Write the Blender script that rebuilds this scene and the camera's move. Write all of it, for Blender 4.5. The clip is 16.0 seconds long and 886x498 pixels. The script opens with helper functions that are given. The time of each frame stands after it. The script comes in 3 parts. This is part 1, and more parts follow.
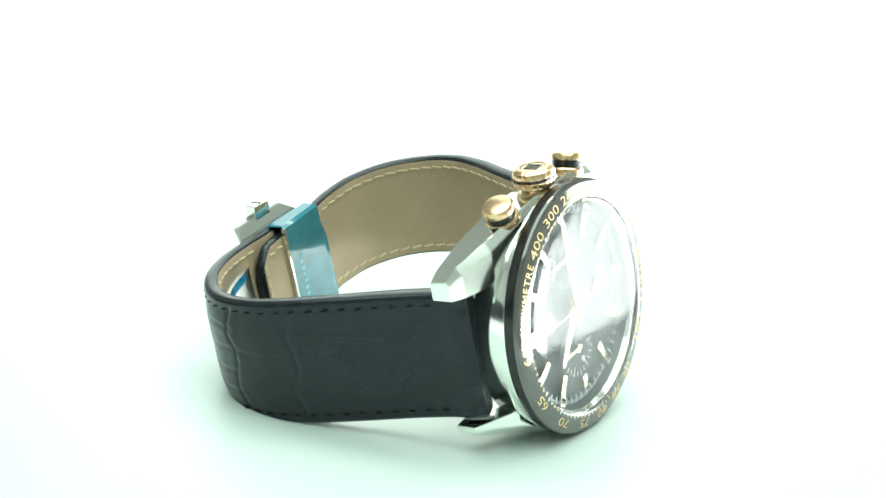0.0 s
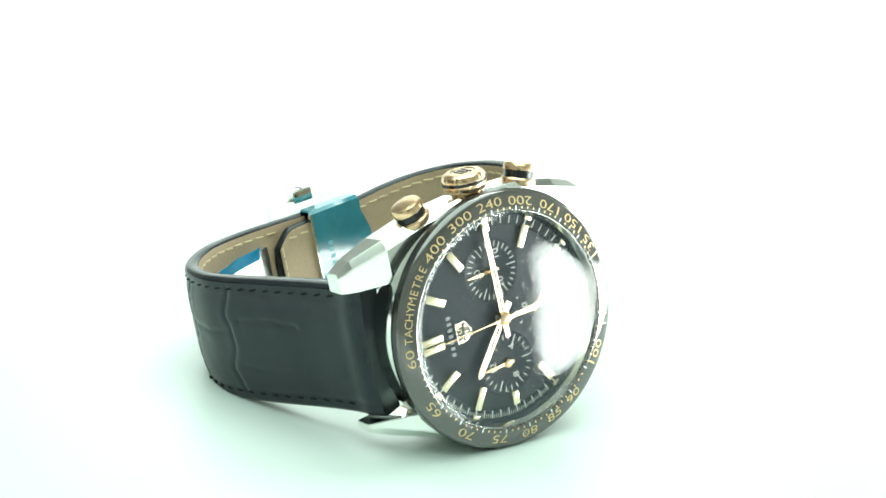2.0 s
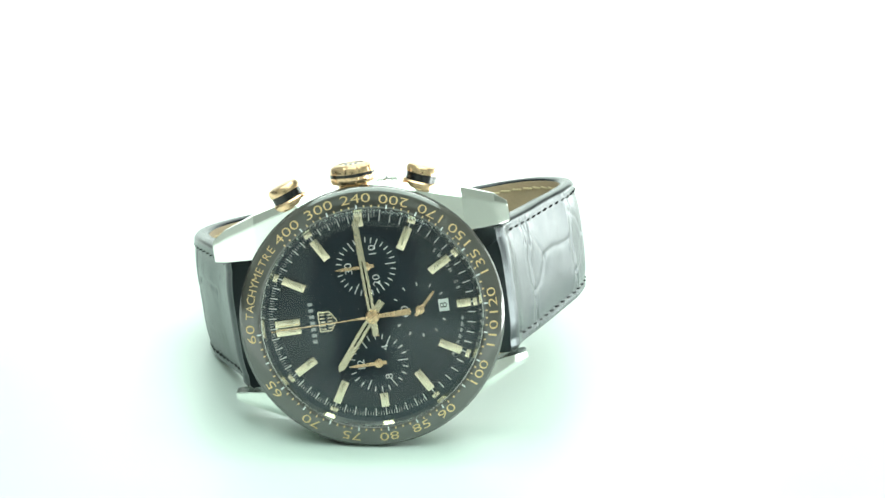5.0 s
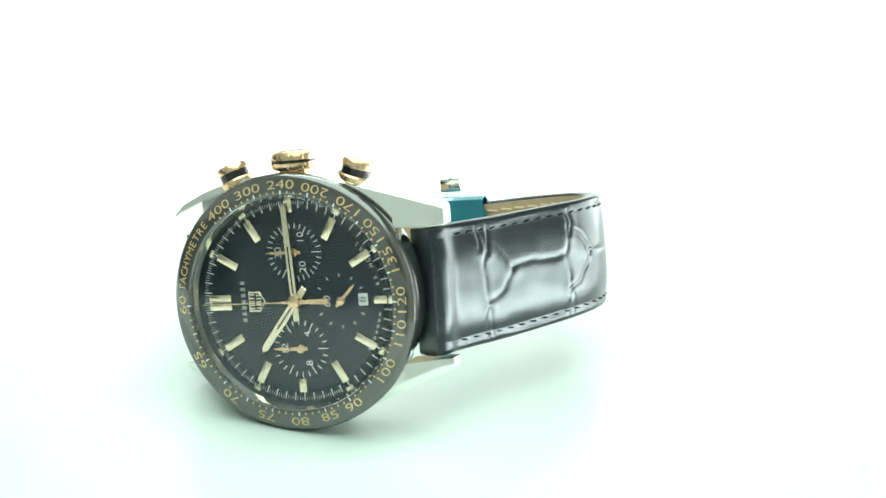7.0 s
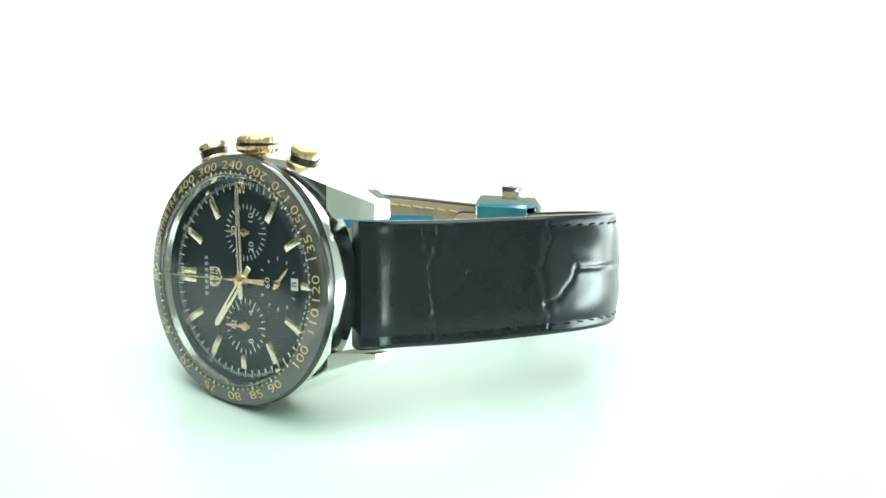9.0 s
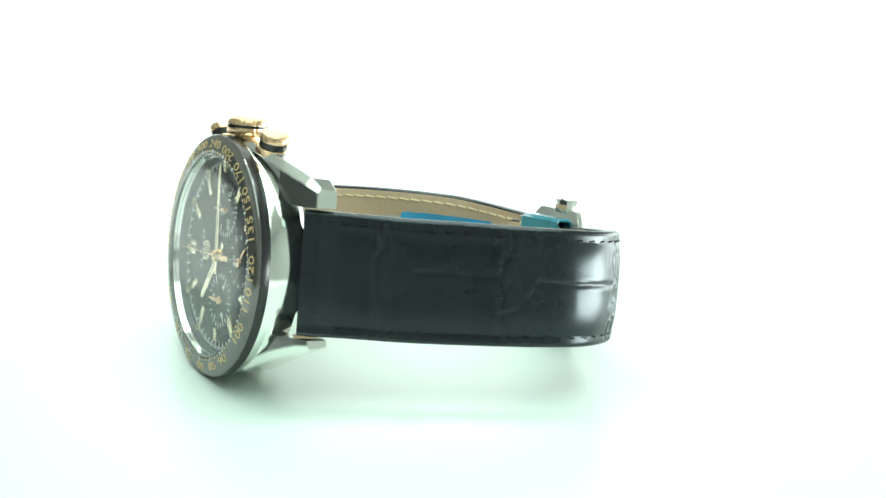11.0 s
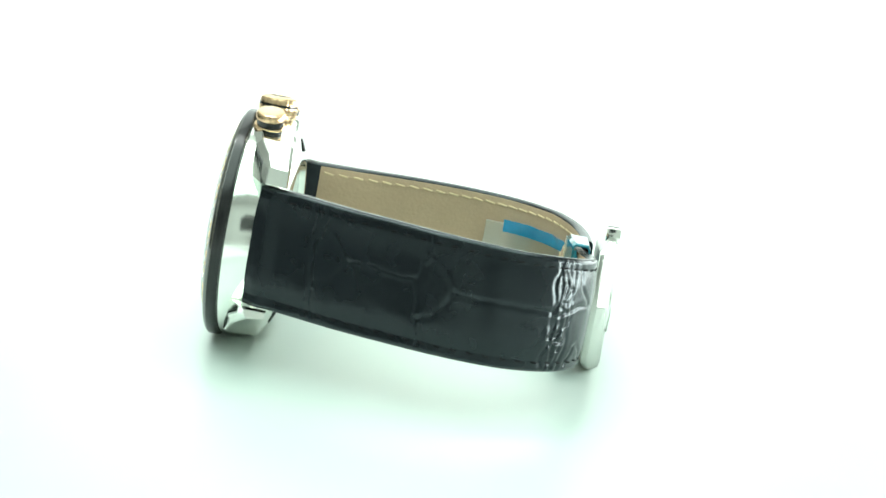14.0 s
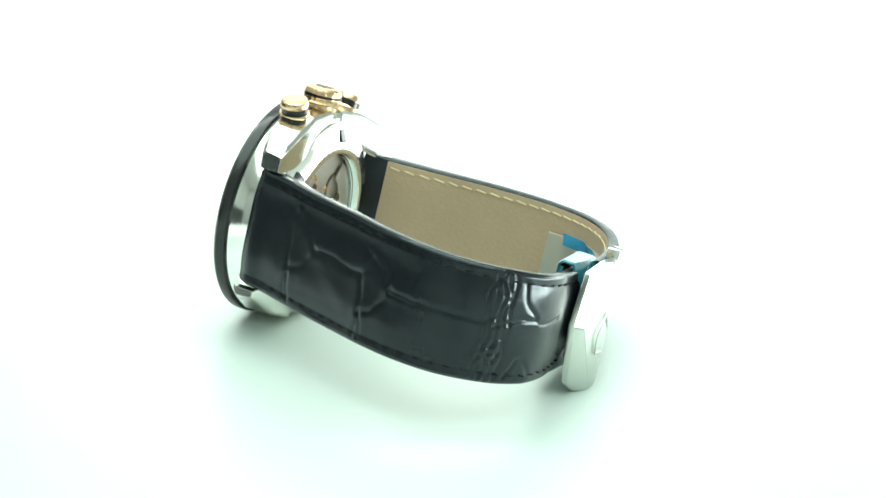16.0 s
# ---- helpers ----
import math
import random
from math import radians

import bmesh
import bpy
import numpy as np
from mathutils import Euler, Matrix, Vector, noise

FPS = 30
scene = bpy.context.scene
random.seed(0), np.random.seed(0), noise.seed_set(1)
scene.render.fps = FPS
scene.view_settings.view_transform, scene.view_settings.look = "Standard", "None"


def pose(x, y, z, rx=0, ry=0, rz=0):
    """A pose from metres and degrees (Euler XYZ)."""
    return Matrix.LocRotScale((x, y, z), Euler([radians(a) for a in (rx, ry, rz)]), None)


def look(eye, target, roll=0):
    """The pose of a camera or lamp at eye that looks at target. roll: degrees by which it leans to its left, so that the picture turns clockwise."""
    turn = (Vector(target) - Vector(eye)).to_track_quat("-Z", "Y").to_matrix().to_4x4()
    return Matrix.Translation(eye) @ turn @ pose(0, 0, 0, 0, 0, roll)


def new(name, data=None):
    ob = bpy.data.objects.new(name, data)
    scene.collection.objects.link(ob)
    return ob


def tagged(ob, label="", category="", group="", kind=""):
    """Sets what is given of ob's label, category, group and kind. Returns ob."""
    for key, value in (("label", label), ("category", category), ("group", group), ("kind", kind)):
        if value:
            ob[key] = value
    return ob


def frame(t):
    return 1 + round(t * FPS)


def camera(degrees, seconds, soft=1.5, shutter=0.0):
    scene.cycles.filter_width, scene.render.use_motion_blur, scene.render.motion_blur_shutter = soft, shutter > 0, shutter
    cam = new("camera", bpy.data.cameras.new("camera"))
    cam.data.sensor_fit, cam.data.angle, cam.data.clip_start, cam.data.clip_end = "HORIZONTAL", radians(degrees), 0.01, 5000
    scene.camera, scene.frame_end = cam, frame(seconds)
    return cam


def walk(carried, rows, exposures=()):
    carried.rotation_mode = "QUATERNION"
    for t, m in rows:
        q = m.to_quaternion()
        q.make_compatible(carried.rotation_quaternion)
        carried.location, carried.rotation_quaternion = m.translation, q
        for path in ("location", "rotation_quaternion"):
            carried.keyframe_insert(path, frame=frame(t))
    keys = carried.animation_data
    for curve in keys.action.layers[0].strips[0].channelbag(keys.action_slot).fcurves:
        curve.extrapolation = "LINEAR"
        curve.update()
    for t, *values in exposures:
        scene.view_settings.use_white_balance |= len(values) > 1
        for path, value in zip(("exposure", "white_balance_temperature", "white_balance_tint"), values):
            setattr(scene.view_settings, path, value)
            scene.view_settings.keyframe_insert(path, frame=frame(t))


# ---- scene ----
cam = camera(27.427, 16.0, soft=1.5)
EYE = pose(0, -0.32224, 0.12584, 90 - 17.900, 0, -0.540) @ pose(0, 0, 0, 0, 0, 2.143)
walk(cam, [(0.0, EYE), (16.0, EYE)], exposures=[(0.0, 0.0), (16.0, 0.0)])

# ---- light ----
world = bpy.data.worlds.new("studio")
world.use_nodes = True
world.node_tree.nodes["Background"].inputs[0].default_value = (0.9, 1.0, 0.97, 1)
world.node_tree.nodes["Background"].inputs[1].default_value = 0.3
scene.world = world


def softbox(name, eye, target, w, h, power, color):
    data = bpy.data.lights.new(name, "AREA")
    data.shape, data.size, data.size_y = "RECTANGLE", w, h
    data.energy, data.color = power, color
    ob = new(name, data)
    ob.matrix_basis = look(eye, target)
    return ob


softbox("key_softbox", (0.52, -0.032, -0.15), (0, -0.032, -0.15), 0.335, 0.30, 7.2, (0.90, 1.0, 0.96))
softbox("side_softbox", (0.52, 0.49, -0.04), (0, 0.49, -0.04), 0.68, 0.52, 8.0, (0.90, 1.0, 0.96))
# Three unseen fill lamps, added to brighten the plate, the backdrop and the room.
softbox("top_fill", (-0.05, 0.15, 1.15), (-0.05, 0.149, 0), 1.3, 1.1, 1.8, (0.80, 1.0, 0.90))
softbox("backdrop_fill", (0.0, 0.35, 1.3), (0, 1.2, 0.3), 1.6, 0.3, 16, (0.95, 1.0, 0.97))
softbox("room_fill", (0.0, -0.6, 1.95), (0.0, -0.601, 0), 2.6, 2.2, 57, (0.78, 1.0, 0.90))


# ---- materials ----
MM = 0.001


def material(name, color, rough=0.5, metal=0.0, vary=0.08, grain=400.0, bump=0.0, ior=1.5, coat=0.0, spread=30.0):
    m = bpy.data.materials.new(name)
    m.use_nodes = True
    nt = m.node_tree
    p = nt.nodes["Principled BSDF"]
    p.inputs["Metallic"].default_value = metal
    p.inputs["IOR"].default_value = ior
    p.inputs["Coat Weight"].default_value = coat
    tc = nt.nodes.new("ShaderNodeTexCoord")
    big = nt.nodes.new("ShaderNodeTexNoise")
    big.inputs["Scale"].default_value = spread
    big.inputs["Detail"].default_value = 4
    fine = nt.nodes.new("ShaderNodeTexNoise")
    fine.inputs["Scale"].default_value = grain
    fine.inputs["Detail"].default_value = 2
    for n in (big, fine):
        nt.links.new(tc.outputs["Object"], n.inputs["Vector"])
    add = nt.nodes.new("ShaderNodeMath")
    add.operation = "MULTIPLY_ADD"
    add.inputs[1].default_value = 0.6
    nt.links.new(big.outputs["Fac"], add.inputs[0])
    half = nt.nodes.new("ShaderNodeMath")
    half.operation = "MULTIPLY"
    half.inputs[1].default_value = 0.4
    nt.links.new(fine.outputs["Fac"], half.inputs[0])
    nt.links.new(half.outputs[0], add.inputs[2])
    mix = nt.nodes.new("ShaderNodeMix")
    mix.data_type = "RGBA"
    nt.links.new(add.outputs[0], mix.inputs["Factor"])
    mix.inputs["A"].default_value = (*[max(0, c * (1 - vary * 2)) for c in color], 1)
    mix.inputs["B"].default_value = (*[min(1, c * (1 + vary * 2)) for c in color], 1)
    nt.links.new(mix.outputs["Result"], p.inputs["Base Color"])
    span = nt.nodes.new("ShaderNodeMapRange")
    span.inputs["To Min"].default_value = rough * 0.8
    span.inputs["To Max"].default_value = min(1, rough * 1.2)
    nt.links.new(add.outputs[0], span.inputs["Value"])
    nt.links.new(span.outputs["Result"], p.inputs["Roughness"])
    if bump:
        b = nt.nodes.new("ShaderNodeBump")
        b.inputs["Strength"].default_value = bump
        b.inputs["Distance"].default_value = 0.0002
        nt.links.new(fine.outputs["Fac"], b.inputs["Height"])
        nt.links.new(b.outputs["Normal"], p.inputs["Normal"])
    return m


def glass(name, tint=(1, 1, 1), rough=0.0):
    m = bpy.data.materials.new(name)
    m.use_nodes = True
    p = m.node_tree.nodes["Principled BSDF"]
    p.inputs["Base Color"].default_value = (*tint, 1)
    p.inputs["Transmission Weight"].default_value = 1
    p.inputs["Roughness"].default_value = rough
    p.inputs["IOR"].default_value = 1.36
    return m


def clear_glass(name, ior, rough):
    """Thin clear glass: light passes straight through, with a mirror gloss by angle."""
    m = bpy.data.materials.new(name)
    m.use_nodes = True
    nt = m.node_tree
    nt.nodes.remove(nt.nodes["Principled BSDF"])
    out = nt.nodes["Material Output"]
    clear = nt.nodes.new("ShaderNodeBsdfTransparent")
    gloss = nt.nodes.new("ShaderNodeBsdfGlossy")
    gloss.inputs["Roughness"].default_value = rough
    facing = nt.nodes.new("ShaderNodeLayerWeight")
    facing.inputs["Blend"].default_value = 0.5
    power = nt.nodes.new("ShaderNodeMath")
    power.operation = "POWER"
    power.inputs[1].default_value = 5
    nt.links.new(facing.outputs["Facing"], power.inputs[0])
    fres = nt.nodes.new("ShaderNodeMath")
    fres.operation = "MULTIPLY_ADD"
    base = ((ior - 1) / (ior + 1)) ** 2
    fres.inputs[1].default_value = 1 - base
    fres.inputs[2].default_value = base
    nt.links.new(power.outputs[0], fres.inputs[0])
    mix = nt.nodes.new("ShaderNodeMixShader")
    nt.links.new(fres.outputs[0], mix.inputs[0])
    nt.links.new(clear.outputs[0], mix.inputs[1])
    nt.links.new(gloss.outputs[0], mix.inputs[2])
    nt.links.new(mix.outputs[0], out.inputs["Surface"])
    return m


def leather():
    """Glossy black leather with soft waves and fine ripples; laid out by the strap's own length and width."""
    m = material("black_leather", (0.009, 0.0112, 0.0138), 0.24, vary=0.15, grain=300, ior=1.45)
    nt = m.node_tree
    p = nt.nodes["Principled BSDF"]
    p.inputs["Specular Tint"].default_value = (0.82, 0.95, 1.0, 1)
    uv = nt.nodes.new("ShaderNodeUVMap")
    uv.uv_map = "along"
    total = None
    for size, gain in ((150, 0.32), (420, 0.06)):
        n = nt.nodes.new("ShaderNodeTexNoise")
        n.inputs["Scale"].default_value = size
        n.inputs["Detail"].default_value = 1
        nt.links.new(uv.outputs[0], n.inputs["Vector"])
        k = nt.nodes.new("ShaderNodeMath")
        k.operation = "MULTIPLY_ADD"
        k.inputs[1].default_value = gain
        nt.links.new(n.outputs["Fac"], k.inputs[0])
        if total:
            nt.links.new(total, k.inputs[2])
        total = k.outputs[0]
    b = nt.nodes.new("ShaderNodeBump")
    b.inputs["Strength"].default_value = 0.5
    b.inputs["Distance"].default_value = 0.00045
    nt.links.new(total, b.inputs["Height"])
    nt.links.new(b.outputs["Normal"], p.inputs["Normal"])
    return m


PLATE = material("white_acrylic", (0.60, 0.675, 0.64), 0.34, vary=0.015, grain=120, spread=25)
WHITE = material("white_sweep", (0.86, 0.87, 0.86), 0.5, vary=0.01, grain=60, spread=4)
GREY = material("white_wall", (0.72, 0.72, 0.70), 0.8, vary=0.1, grain=20, spread=2, bump=0.1)
# for the unseen sheet added at the left to darken reflections
DARK = material("charcoal_flag", (0.05, 0.052, 0.055), 0.9, vary=0.2, grain=40, spread=3, bump=0.2)
LEATHER = leather()
TAN = material("tan_lining", (0.41, 0.297, 0.192), 0.6, vary=0.10, grain=1400, bump=0.35, spread=80)
THREAD = material("black_thread", (0.004, 0.004, 0.005), 0.8, vary=0.2, grain=4000, bump=0.4, ior=1.3)
TANTHREAD = material("tan_thread", (0.62, 0.50, 0.30), 0.6, vary=0.12, grain=4000, bump=0.4)
STEEL = material("polished_steel", (0.90, 0.92, 0.87), 0.13, 1.0, vary=0.03, grain=900)
BRUSHED = material("brushed_steel", (0.58, 0.60, 0.56), 0.30, 1.0, vary=0.03, grain=900, bump=0.02)
GOLD = material("rose_gold", (0.80, 0.56, 0.34), 0.27, 1.0, vary=0.04, grain=1200)
PALEGOLD = material("pale_gold", (0.90, 0.80, 0.58), 0.24, 1.0, vary=0.03, grain=1500)
CERAMIC = material("black_ceramic", (0.060, 0.056, 0.048), 0.10, vary=0.1, grain=1500, ior=2.1)
RUBBER = material("black_insert", (0.012, 0.012, 0.013), 0.25, vary=0.2, grain=2000)
DIAL = material("black_dial", (0.014, 0.022, 0.030), 0.4, vary=0.03, grain=500, ior=1.3)
PRINT = material("white_print", (0.72, 0.74, 0.72), 0.5, vary=0.03, grain=3000)
PALEPRINT = material("grey_print", (0.30, 0.32, 0.32), 0.5, vary=0.03, grain=3000)
GOLDPRINT = material("gold_print", (0.72, 0.53, 0.26), 0.38, 0.55, vary=0.05, grain=3000)
FILM = material("blue_film", (0.025, 0.19, 0.25), 0.16, vary=0.3, grain=300, spread=140, bump=0.25, coat=0.5)
FILMTEXT = material("pale_blue_print", (0.16, 0.44, 0.50), 0.3, vary=0.05, grain=1500)
BLUEFILM = material("sky_blue_film", (0.03, 0.38, 0.68), 0.16, vary=0.3, grain=300, spread=140, bump=0.25, coat=0.5)
MOVEMENT = material("movement_plate", (0.40, 0.40, 0.37), 0.36, 0.9, vary=0.2, grain=1500, bump=0.3)
BODY = material("black_plastic", (0.012, 0.012, 0.013), 0.45, vary=0.2, grain=900, bump=0.2)
CRYSTAL = clear_glass("sapphire_crystal", 1.45, 0.06)
BACKGLASS = glass("back_window_glass")

# ---- helpers for shapes, in millimetres ----
PLACE = Matrix(((0.53753, -0.20621, 0.81765, 0.02695), (0.82707, -0.06010, -0.55887, -0.03055), (0.16438, 0.97666, 0.13825, 0.02207), (0, 0, 0, 1)))


CLASP = PLACE @ Matrix.Translation((0, -0.9 * MM, 0.8 * MM))


def part(name, bm, mat, parent, label="", smooth=True, kind="", sharp=32):
    mesh = bpy.data.meshes.new(name)
    bm.to_mesh(mesh)
    bm.free()
    return part_mesh(name, mesh, mat, parent, label, smooth, kind, sharp)


def part_mesh(name, mesh, mat, parent, label="", smooth=True, kind="", sharp=32):
    mesh.transform(Matrix.Diagonal((MM, MM, MM, 1)))
    if smooth:
        mesh.shade_smooth()
        mesh.set_sharp_from_angle(angle=radians(sharp))
    mesh.materials.clear()
    mesh.materials.append(mat)
    ob = new(name, mesh)
    ob.parent = parent
    if parent == watch:
        ob.matrix_basis = CLASP if name in ("clasp", "keeper", "folding_blade") else PLACE
    return tagged(ob, label=label, kind=kind)


def lathe(profile, seg=96, closed=False, about=Matrix()):
    bm = bmesh.new()
    rings = []
    for r, z in profile:
        if r < 1e-6:
            rings.append([bm.verts.new(about @ Vector((0, 0, z)))])
        else:
            rings.append([bm.verts.new(about @ Vector((r * math.cos(2 * math.pi * i / seg), r * math.sin(2 * math.pi * i / seg), z))) for i in range(seg)])
    pairs = list(zip(rings, rings[1:])) + ([(rings[-1], rings[0])] if closed else [])
    for a, b in pairs:
        for i in range(seg):
            j = (i + 1) % seg
            if len(a) == 1:
                bm.faces.new((a[0], b[i], b[j]))
            elif len(b) == 1:
                bm.faces.new((a[i], a[j], b[0]))
            else:
                bm.faces.new((a[i], a[j], b[j], b[i]))
    bmesh.ops.recalc_face_normals(bm, faces=bm.faces)
    return bm


def loft(sections, cap=True):
    bm = bmesh.new()
    rows = [[bm.verts.new(p) for p in s] for s in sections]
    n = len(rows[0])
    for a, b in zip(rows, rows[1:]):
        for i in range(n):
            bm.faces.new((a[i], a[(i + 1) % n], b[(i + 1) % n], b[i]))
    if cap:
        bm.faces.new(rows[0])
        bm.faces.new(rows[-1])
    bmesh.ops.recalc_face_normals(bm, faces=bm.faces)
    return bm


def slab(x0, x1, y0, y1, z0, z1, bevel=0.1, m=None):
    bm = bmesh.new()
    bmesh.ops.create_cube(bm, size=1)
    for v in bm.verts:
        v.co = Vector(((x0 + x1) / 2 + v.co.x * (x1 - x0), (y0 + y1) / 2 + v.co.y * (y1 - y0), (z0 + z1) / 2 + v.co.z * (z1 - z0)))
    if bevel:
        bmesh.ops.bevel(bm, geom=bm.edges[:], offset=bevel, segments=2, affect="EDGES", profile=0.6)
    if m:
        bmesh.ops.transform(bm, matrix=m, verts=bm.verts)
    return bm


def prism(outline, z0, z1, bevel=0.0, m=None):
    bm = loft([[(x, y, z0) for x, y in outline], [(x, y, z1) for x, y in outline]])
    if bevel:
        bmesh.ops.bevel(bm, geom=bm.edges[:], offset=bevel, segments=1, affect="EDGES")
    if m:
        bmesh.ops.transform(bm, matrix=m, verts=bm.verts)
    return bm


def clock(deg, r, z=0.0, flip=False):
    """The place on the dial at an angle clockwise from twelve; x of it runs clockwise, y outward (inward if flipped)."""
    a = radians(deg)
    out = Vector((-math.cos(a), math.sin(a), 0))
    side = Vector((math.sin(a), math.cos(a), 0))
    if flip:
        out, side = -out, -side
    m = Matrix((side, out, Vector((0, 0, 1)))).transposed().to_4x4()
    sign = -1 if flip else 1
    m.translation = out * r * sign + Vector((0, 0, z))
    return m


def glyph(text, size, m, stretch=1.0, depth=0.03, thin=0.010):
    curve = bpy.data.curves.new("glyph", "FONT")
    curve.body, curve.size, curve.extrude = text, size, depth
    curve.align_x, curve.align_y = "CENTER", "CENTER"
    curve.resolution_u = 3
    curve.offset = -thin * size
    ob = bpy.data.objects.new("glyph", curve)
    mesh = bpy.data.meshes.new_from_object(ob)
    bpy.data.objects.remove(ob)
    mesh.transform(m @ Matrix.Diagonal((stretch, 1, 1, 1)))
    return mesh


def joined(meshes):
    bm = bmesh.new()
    for me in meshes:
        bm.from_mesh(me)
        bpy.data.meshes.remove(me)
    return bm


# ---- the setting: a white photo sweep in a dim room ----
def setting():
    bm = bmesh.new()
    line = [(-0.75, 0.0)] + [(0.05 * k, 0.0) for k in range(0, 12)]
    for k in range(1, 13):
        a = radians(90 * k / 12)
        line.append((0.55 + 0.45 * math.sin(a), 0.45 - 0.45 * math.cos(a)))
    line.append((1.0, 1.7))
    rows = [[bm.verts.new((-0.42 + (0.642 + 0.13 * min(1, max(0, (y - 0.1) / 0.3))) * k / 12, y, z)) for k in range(13)] for y, z in line]
    for a, b in zip(rows, rows[1:]):
        for k in range(12):
            bm.faces.new((a[k], a[k + 1], b[k + 1], b[k]))
    bmesh.ops.recalc_face_normals(bm, faces=bm.faces)
    bmesh.ops.solidify(bm, geom=bm.faces[:], thickness=0.004)
    high = max(v.co.z for v in bm.verts if v.co.y < 0.4)
    bmesh.ops.translate(bm, verts=bm.verts[:], vec=(0, 0, -high - 0.03))
    me = bpy.data.meshes.new("backdrop")
    bm.to_mesh(me)
    bm.free()
    me.shade_smooth()
    me.set_sharp_from_angle(angle=radians(40))
    me.materials.append(WHITE)
    tagged(new("backdrop", me), "seamless white photo sweep that curves up at the back", "backdrop", kind="structure")
    # the low charcoal sheet at the west wall is added, only to darken reflections
    for name, lo, hi in (("floor", (-2.6, -2.6, -0.80), (2.6, 2.6, -0.75)), ("ceiling", (-2.6, -2.6, 2.0), (2.6, 2.6, 2.1)),
                         ("wall_north", (-2.6, 2.5, -0.75), (2.6, 2.6, 2.0)), ("wall_south", (-2.6, -2.6, -0.75), (2.6, -2.5, 2.0)),
                         ("wall_east", (2.5, -2.5, -0.75), (2.6, 2.5, 2.0)), ("wall_west", (-2.6, -2.5, -0.75), (-2.5, 2.5, 2.0)), ("curtain", (-2.49, -2.4, -0.74), (-2.46, 1.6, 0.5)), ("plinth", (-0.41, -0.74, -0.75), (0.212, 0.54, -0.034))):
        b = slab(lo[0], hi[0], lo[1], hi[1], lo[2], hi[2], 0)
        me = bpy.data.meshes.new(name)
        b.to_mesh(me)
        b.free()
        me.materials.append(DARK if name == "curtain" else GREY)
        tagged(new(name, me), "unseen low charcoal sheet added to darken reflections from one side" if name == "curtain" else "plain white painted block under the photo sweep" if name == "plinth" else "plain white painted studio room surface", name.split("_")[0], kind="structure")


setting()


def turntable():
    """A low round base with a flat turning plate on which the watch lies."""
    thing = tagged(new("turntable"), "low round white acrylic turntable on a white sweep", "turntable")
    out = []
    for name, mat, profile in (("base", WHITE, [(0, -30), (62, -30), (64, -29), (64, -12), (62, -10.2), (0, -10.2)]),
                               ("plate", PLATE, [(0, -10), (97, -10), (99, -9), (100, -7.5), (100, -2.2), (99.4, -0.7), (97.8, 0), (40, 0), (0, 0)])):
        bm = lathe(profile, 160)
        me = bpy.data.meshes.new(name)
        bm.to_mesh(me)
        bm.free()
        me.transform(Matrix.Diagonal((MM, MM, MM, 1)))
        me.shade_smooth()
        me.set_sharp_from_angle(angle=radians(40))
        me.materials.append(mat)
        ob = new(name, me)
        ob.parent = thing
        out.append(ob)
    return out[1]


plate = turntable()


def film_camera():
    """The black camera on its tripod that takes the picture, and that shows dark in the polished parts."""
    thing = tagged(new("video_camera"), "matt black video camera on a slim black tripod", "camera")

    def add(name, bm, mat=BODY, label=""):
        me = bpy.data.meshes.new(name)
        bmesh.ops.transform(bm, matrix=EYE @ pose(0, 0, 0.022), verts=bm.verts)
        bm.to_mesh(me)
        bm.free()
        me.shade_smooth()
        me.set_sharp_from_angle(angle=radians(35))
        me.materials.append(mat)
        ob = new(name, me)
        ob.parent = thing
        tagged(ob, label=label)

    add("body", slab(-0.066, 0.062, -0.048, 0.042, 0.018, 0.075, 0.006))
    add("grip", slab(0.058, 0.080, -0.046, 0.034, 0.012, 0.080, 0.008))
    add("finder_hump", slab(-0.026, 0.026, 0.040, 0.062, 0.022, 0.070, 0.006))
    add("lens_barrel", lathe([(0.024, 0.003), (0.026, 0.0), (0.032, 0.0), (0.034, 0.002), (0.034, 0.020), (0.024, 0.020)], 64, True), label="round black lens barrel")
    add("lens_glass", lathe([(0, 0.0085), (0.014, 0.0095), (0.0245, 0.013), (0.0245, 0.016), (0, 0.015)], 48), BACKGLASS, "coated front lens")
    base = (EYE @ pose(0, 0, 0.022)).inverted()
    add("tripod_head", slab(-0.026, 0.026, -0.395, -0.345, 0.0, 0.062, 0.006, base))
    add("tripod_column", slab(-0.014, 0.014, -0.384, -0.356, -0.74, 0.002, 0.004, base))


film_camera()

watch = new("wristwatch")
tagged(watch, "steel and gold chronograph on a black leather strap, lying sideways", "wristwatch")


